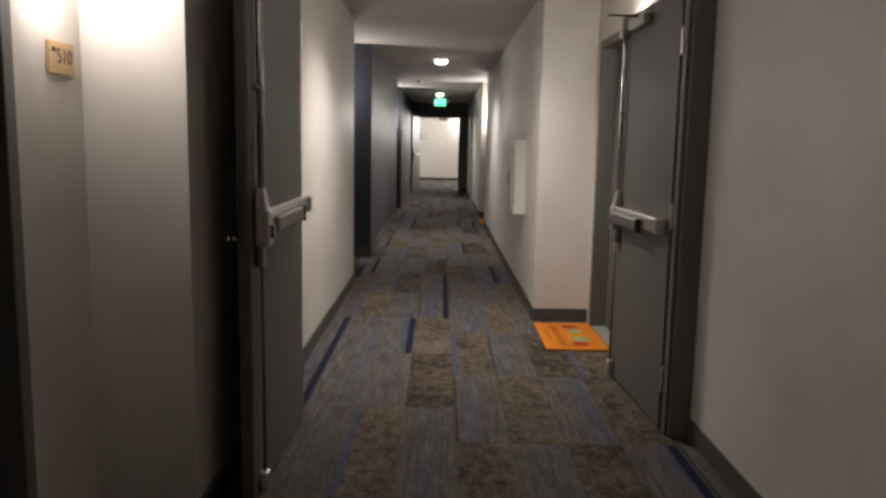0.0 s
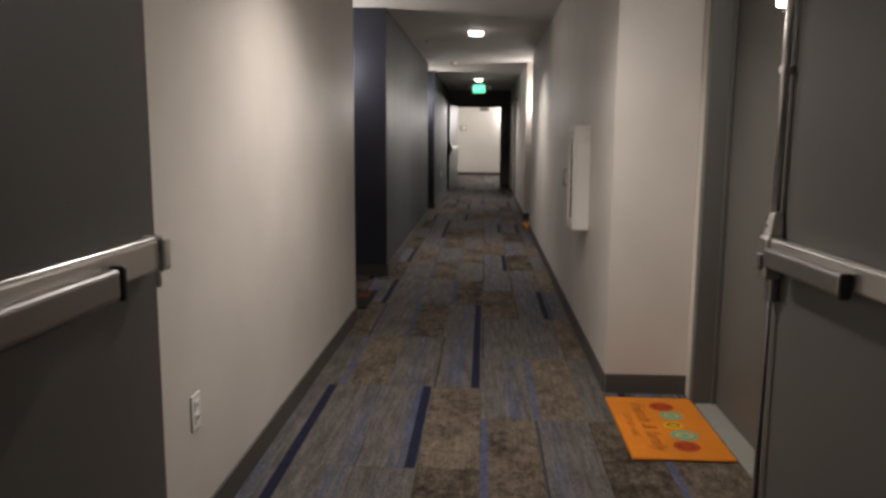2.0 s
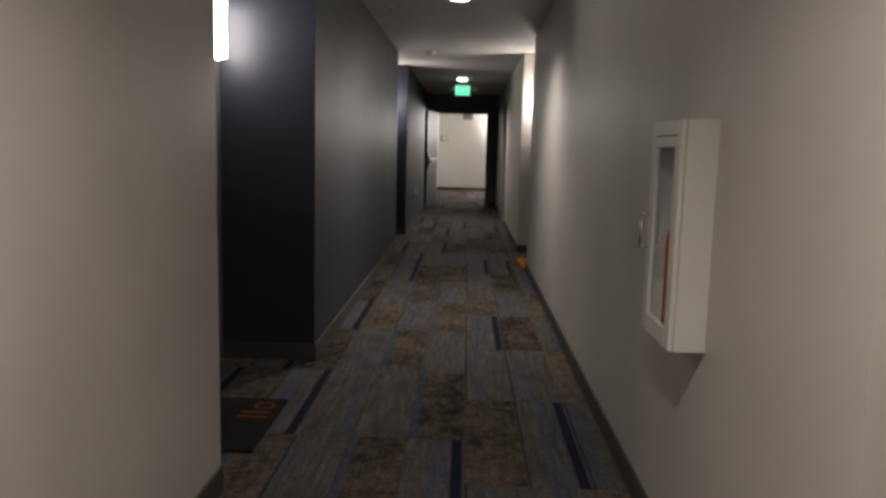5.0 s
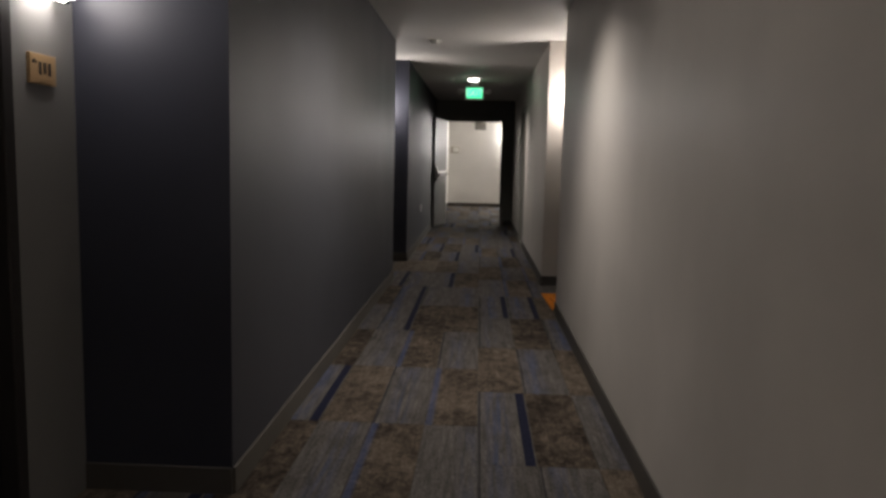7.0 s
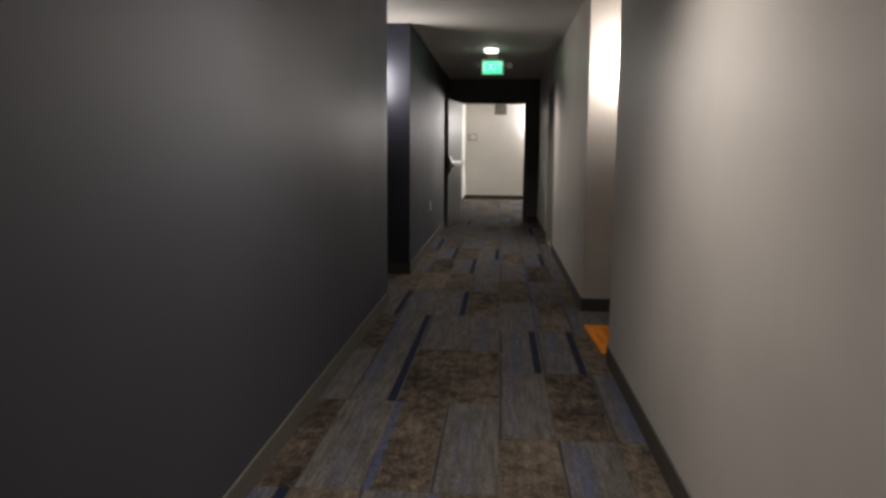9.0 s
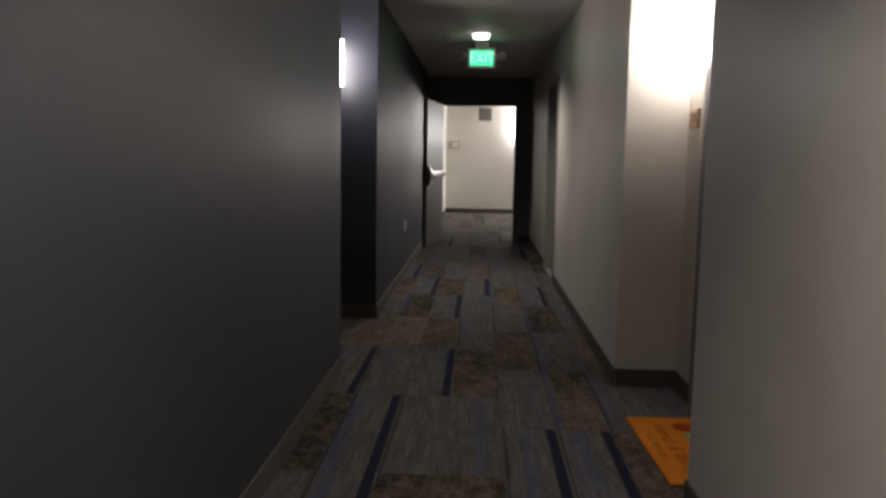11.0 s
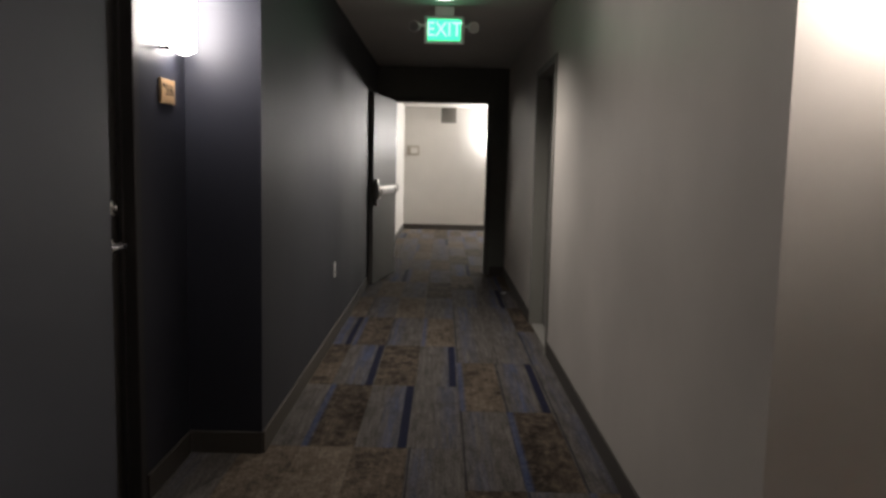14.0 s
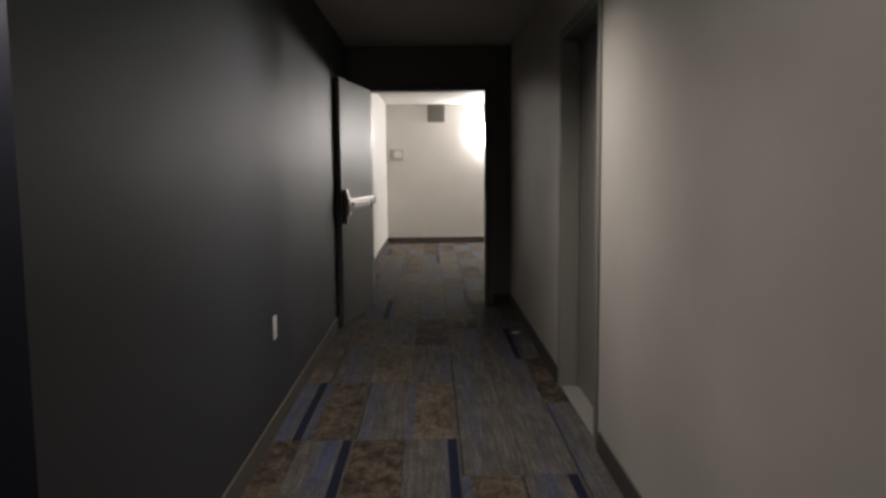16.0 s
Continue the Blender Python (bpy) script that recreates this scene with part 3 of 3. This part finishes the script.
plaque(L1_X, 3.15, 1.56, -1, "510", "pale bamboo unit plaque engraved 510")
plaque(L2_X, 9.54, 1.50, -1, "", "dark-toned bamboo unit plaque beside a grey door")
plaque(R2_X, 14.73, 1.45, 1, "505", "pale bamboo unit plaque engraved 505")
plaque(L3_X, 16.24, 1.57, -1, "506", "pale bamboo unit plaque engraved 506 on navy paint")


def outlet(x, y, z, side):
    o = thing("wall_outlet", pose(x, y, z, 0, 0, 90 if side < 0 else -90), "white duplex wall outlet with cover plate", "outlet", "wall outlets")
    pl = part("cover_plate", box(-0.036, 0.036, -0.006, 0, -0.058, 0.058, bevel=0.003, seg=2), WHITE_PLASTIC, o)
    for dz in (-0.021, 0.021):
        f = part("socket", box(-0.017, 0.017, -0.0085, -0.006, dz - 0.015, dz + 0.015, bevel=0.002), WHITE_PLASTIC, pl)
        bm = bmesh.new()
        for dx in (-0.007, 0.007):
            add_box(bm, dx - 0.0012, dx + 0.0012, -0.0095, -0.0085, dz - 0.004, dz + 0.006)
        part("slot", bm, BLACK, o)
    return o


outlet(XL, 4.97, 0.44, -1)
outlet(XL, 18.74, 0.52, -1)

# fire extinguisher cabinet on the right wall
fc = thing("extinguisher_cabinet", pose(XR, 7.53, 0.742), "white wall cabinet with glass door and fire extinguisher", "extinguisher cabinet")
CW, CH, CD = 0.158, 0.63, 0.085
for b in ((-CD, 0, -CW, -CW + 0.012, 0, CH), (-CD, 0, CW - 0.012, CW, 0, CH), (-CD, 0, -CW + 0.012, CW - 0.012, 0, 0.012), (-CD, 0, -CW + 0.012, CW - 0.012, CH - 0.012, CH), (-0.008, 0, -CW + 0.012, CW - 0.012, 0.012, CH - 0.012)):
    part("panel", box(*b, bevel=0.002), CABINET, fc)
bm = bmesh.new()
f = 0.055
for b in ((-CW + 0.001, -CW + f, 0.001, CH - 0.001), (CW - f, CW - 0.001, 0.001, CH - 0.001), (-CW + f, CW - f, 0.001, f), (-CW + f, CW - f, CH - f - 0.02, CH - 0.001)):
    add_box(bm, -CD - 0.016, -CD - 0.001, *b, bevel=0.003)
cd = part("door", bm, CABINET, fc, "white enamelled door frame")
pane = part("pane", box(-CD - 0.009, -CD - 0.005, -CW + f, CW - f, f, CH - f - 0.02), glass, cd, "clear glass pane")
pane.visible_shadow = False
bm = cyl((-CD - 0.04, CW - 0.02, 0.25), (0, 0, 1), 0.005, 0.11, 12)
for z in (0.255, 0.355):
    add_cyl(bm, (-CD - 0.014, CW - 0.02, z), (-1, 0, 0), 0.005, 0.026, 10)
part("handle", bm, CHROME, cd, "thin chrome pull handle", True)
part("slot", box(-CD - 0.0175, -CD - 0.016, -0.12, 0.10, CH - 0.045, CH - 0.041), BLACK, cd)

fe = thing("fire_extinguisher", pose(XR - 0.05, 7.475, 0.755), "red fire extinguisher inside the wall cabinet", "fire extinguisher")
bm = cyl((0, 0, 0), (0, 0, 1), 0.042, 0.30, 24, bevel=0.01)
add_cyl(bm, (0, 0, 0.30), (0, 0, 1), 0.041, 0.045, 24, 0.016)
part("cylinder", bm, RED, fe, "glossy red cylinder", True)
bm = cyl((0, 0, 0.345), (0, 0, 1), 0.014, 0.04, 14)
add_box(bm, -0.01, 0.01, -0.06, 0.03, 0.385, 0.398, bevel=0.003)
add_box(bm, -0.01, 0.01, -0.055, 0.02, 0.412, 0.424, bevel=0.003)
part("valve", bm, BLACK, fe, "black valve and squeeze grip")
part("hose", cyl((0.0, 0.045, 0.12), (0, 0, 1), 0.008, 0.26, 10), BLACK, fe, "black rubber hose", True)


# ---- doormats ----
def ring(cx, cy, r, mat_z, squash, seg=22, width=0.35):
    bm = bmesh.new()
    a = [[bm.verts.new((cx + r * k * math.cos(t), cy + r * k * squash * math.sin(t), mat_z)) for t in (2 * math.pi * i / seg for i in range(seg))] for k in (1, 1 - width)]
    for i in range(seg):
        j = (i + 1) % seg
        bm.faces.new((a[0][i], a[0][j], a[1][j], a[1][i]))
    return bm


def disc(cx, cy, r, z, squash=1.0, seg=20):
    bm = bmesh.new()
    bm.faces.new([bm.verts.new((cx + r * math.cos(t), cy + r * squash * math.sin(t), z)) for t in (2 * math.pi * i / seg for i in range(seg))])
    return bm


def orange_mat(m, w, h, label):
    d = thing("doormat", m, label, "doormat", "orange doormats")
    part("coir", box(-w / 2, w / 2, -h / 2, h / 2, 0, 0.012, bevel=0.004), COIR, d)
    z = 0.0125
    # printed row of round shapes down the door side
    for i, (mat, r) in enumerate(((MAT_RED, 0.058), (MAT_TEAL, 0.052), (MAT_YELLOW, 0.045), (MAT_TEAL, 0.058), (MAT_RED, 0.056))):
        y = 0.24 - i * 0.12
        x = 0.04 + (0.02 if i % 2 else 0)
        part("print", disc(x, y, r, z + 0.0004 * (i % 2)), mat, d)
        part("print", ring(x, y, r * 0.7, z + 0.0012, 0.7), (MAT_BROWN, MAT_RED)[i % 2] if mat is not MAT_TEAL else MAT_YELLOW, d)
    for body, size, x, mat_ in (("friends & family", 0.092, -0.075, MAT_BROWN), ("GATHER HERE", 0.045, -0.15, MAT_BROWN)):
        t = text_bm(body, size, 0.0, 0.35 if size > 0.05 else 0.0)
        for v in t.verts:
            v.co = (v.co.y + x, -v.co.x, z + 0.0005)
        bmesh.ops.recalc_face_normals(t, faces=t.faces)
        part("lettering", t, mat_, d, "brown script lettering")
    return d


orange_mat(pose(0.915, 6.07, 0.001), 0.42, 0.74, "orange coir doormat with round prints and brown lettering")
orange_mat(pose(0.89, 13.93, 0.001, 0, 0, 2), 0.40, 0.76, "orange coir doormat in the recess before a dark door")
md = thing("doormat", pose(-1.02, 8.67, 0.001), "black fibre doormat with faint orange lettering before a dark door", "doormat")
part("fibre_pad", box(-0.22, 0.22, -0.33, 0.33, 0, 0.012, bevel=0.004), MAT_DARK, md)
part("lettering", ring(0.13, 0.22, 0.05, 0.0125, 1.0, 24, 0.28), MAT_BROWN, md, "dull orange round letter")
for dy in (0.125, 0.065):
    part("lettering", box(0.04, 0.18, dy - 0.009, dy + 0.009, 0.0118, 0.0128), MAT_BROWN, md, "dull orange upright letter")

# ---- lobby and ceiling fittings ----
v = thing("wall_vent", pose(0.06, BACK_Y, 2.28), "small grey louvred vent high on the lobby wall", "vent")
part("frame", box(-0.15, 0.15, -0.014, 0, -0.15, 0.15, bevel=0.004), VENT_PAINT, v)
for i in range(9):
    part("slat", box(-0.125, 0.125, -0.022, -0.014, -0.118 + 0.028 * i, -0.104 + 0.028 * i, bevel=0.002), VENT_PAINT, v)
th = thing("wall_thermostat", pose(-0.64, BACK_Y, 1.57), "beige wall call box on the lobby wall", "thermostat")
part("case", box(-0.12, 0.12, -0.045, 0, -0.09, 0.09, bevel=0.01, seg=2), paint("beige_plastic", (0.45, 0.41, 0.34), 0.5), th)
part("cover", box(-0.05, 0.09, -0.055, -0.045, -0.06, 0.06, bevel=0.006), WHITE_PLASTIC, th)

sd = thing("smoke_detector", pose(-0.42, 14.9, CEIL), "small white round ceiling smoke detector", "smoke detector")
part("base", cyl((0, 0, -0.018), (0, 0, 1), 0.06, 0.018, 28, bevel=0.004), WHITE_PLASTIC, sd)
part("sensor", cyl((0, 0, -0.042), (0, 0, 1), 0.036, 0.024, 24, 0.052, bevel=0.003), WHITE_PLASTIC, sd)


def sprinkler(x, y):
    s = thing("ceiling_sprinkler", pose(x, y, CEIL), "small white ceiling sprinkler head with cover ring", "sprinkler", "ceiling sprinklers")
    part("escutcheon", cyl((0, 0, -0.008), (0, 0, 1), 0.036, 0.008, 24, bevel=0.003), WHITE_PLASTIC, s)
    bm = cyl((0, 0, -0.04), (0, 0, 1), 0.008, 0.034, 10)
    add_cyl(bm, (0, 0, -0.044), (0, 0, 1), 0.018, 0.004, 18)
    part("deflector", bm, CHROME, s)


sprinkler(-0.37, 18.35)
sprinkler(-0.62, 11.9)

lit = thing("paper_scrap", pose(0.62, 20.95, 0.001, 0, 0, 25), "small scrap of pale paper on the carpet", "litter")
part("sheet", box(-0.03, 0.03, -0.012, 0.012, 0, 0.004, bevel=0.0015), WHITE_PLASTIC, lit)

# ---- carpet planks, last ----
PW, PL = 0.25, 1.0
PLANK_MESHES = []
for weave_mat in (CARPET_BROWN, CARPET_GREY):
    pm = bpy.data.meshes.new("carpet_plank")
    bm = box(-PW / 2 + 0.0008, PW / 2 - 0.0008, -PL / 2 + 0.0008, PL / 2 - 0.0008, -0.006, 0.0, bevel=0.0012)
    bm.to_mesh(pm); bm.free()
    pm.materials.append(weave_mat)
    PLANK_MESHES.append(pm)
laying = random.Random(11)


def plank(x, y, weave):
    o = new("carpet_plank", PLANK_MESHES[weave])
    o.parent = FLOOR
    o.location = (x, y, 0)


for c in range(-3, 8):
    x = -0.545 + PW * c
    end = 0.57 if x < 0.0 else 0.12
    for r in range(-2, 29):
        y = r + end + 0.5
        in_corridor = -0.95 < x < 0.86 and y < 23.2
        recess = (x < -0.9 and (8.1 < y < 10.3 or 14.6 < y < 17.0 or 1.4 < y < 3.7)) or (x > 0.8 and (-1 < y < 7.1 or 12.9 < y < 15.3))
        lobby = y >= 22.2 and -1.2 < x < 1.5
        if in_corridor or recess or lobby:
            plank(x, y, (c + r + (laying.random() < 0.16)) % 2)
# the lobby's outlying carpet is out of sight from the corridor
structure("lobby_carpet", box(1.35, RM_R, END_Y + T, BACK_Y, -0.006, -0.001), CARPET_BROWN, "plank carpet across the lobby", "carpet")
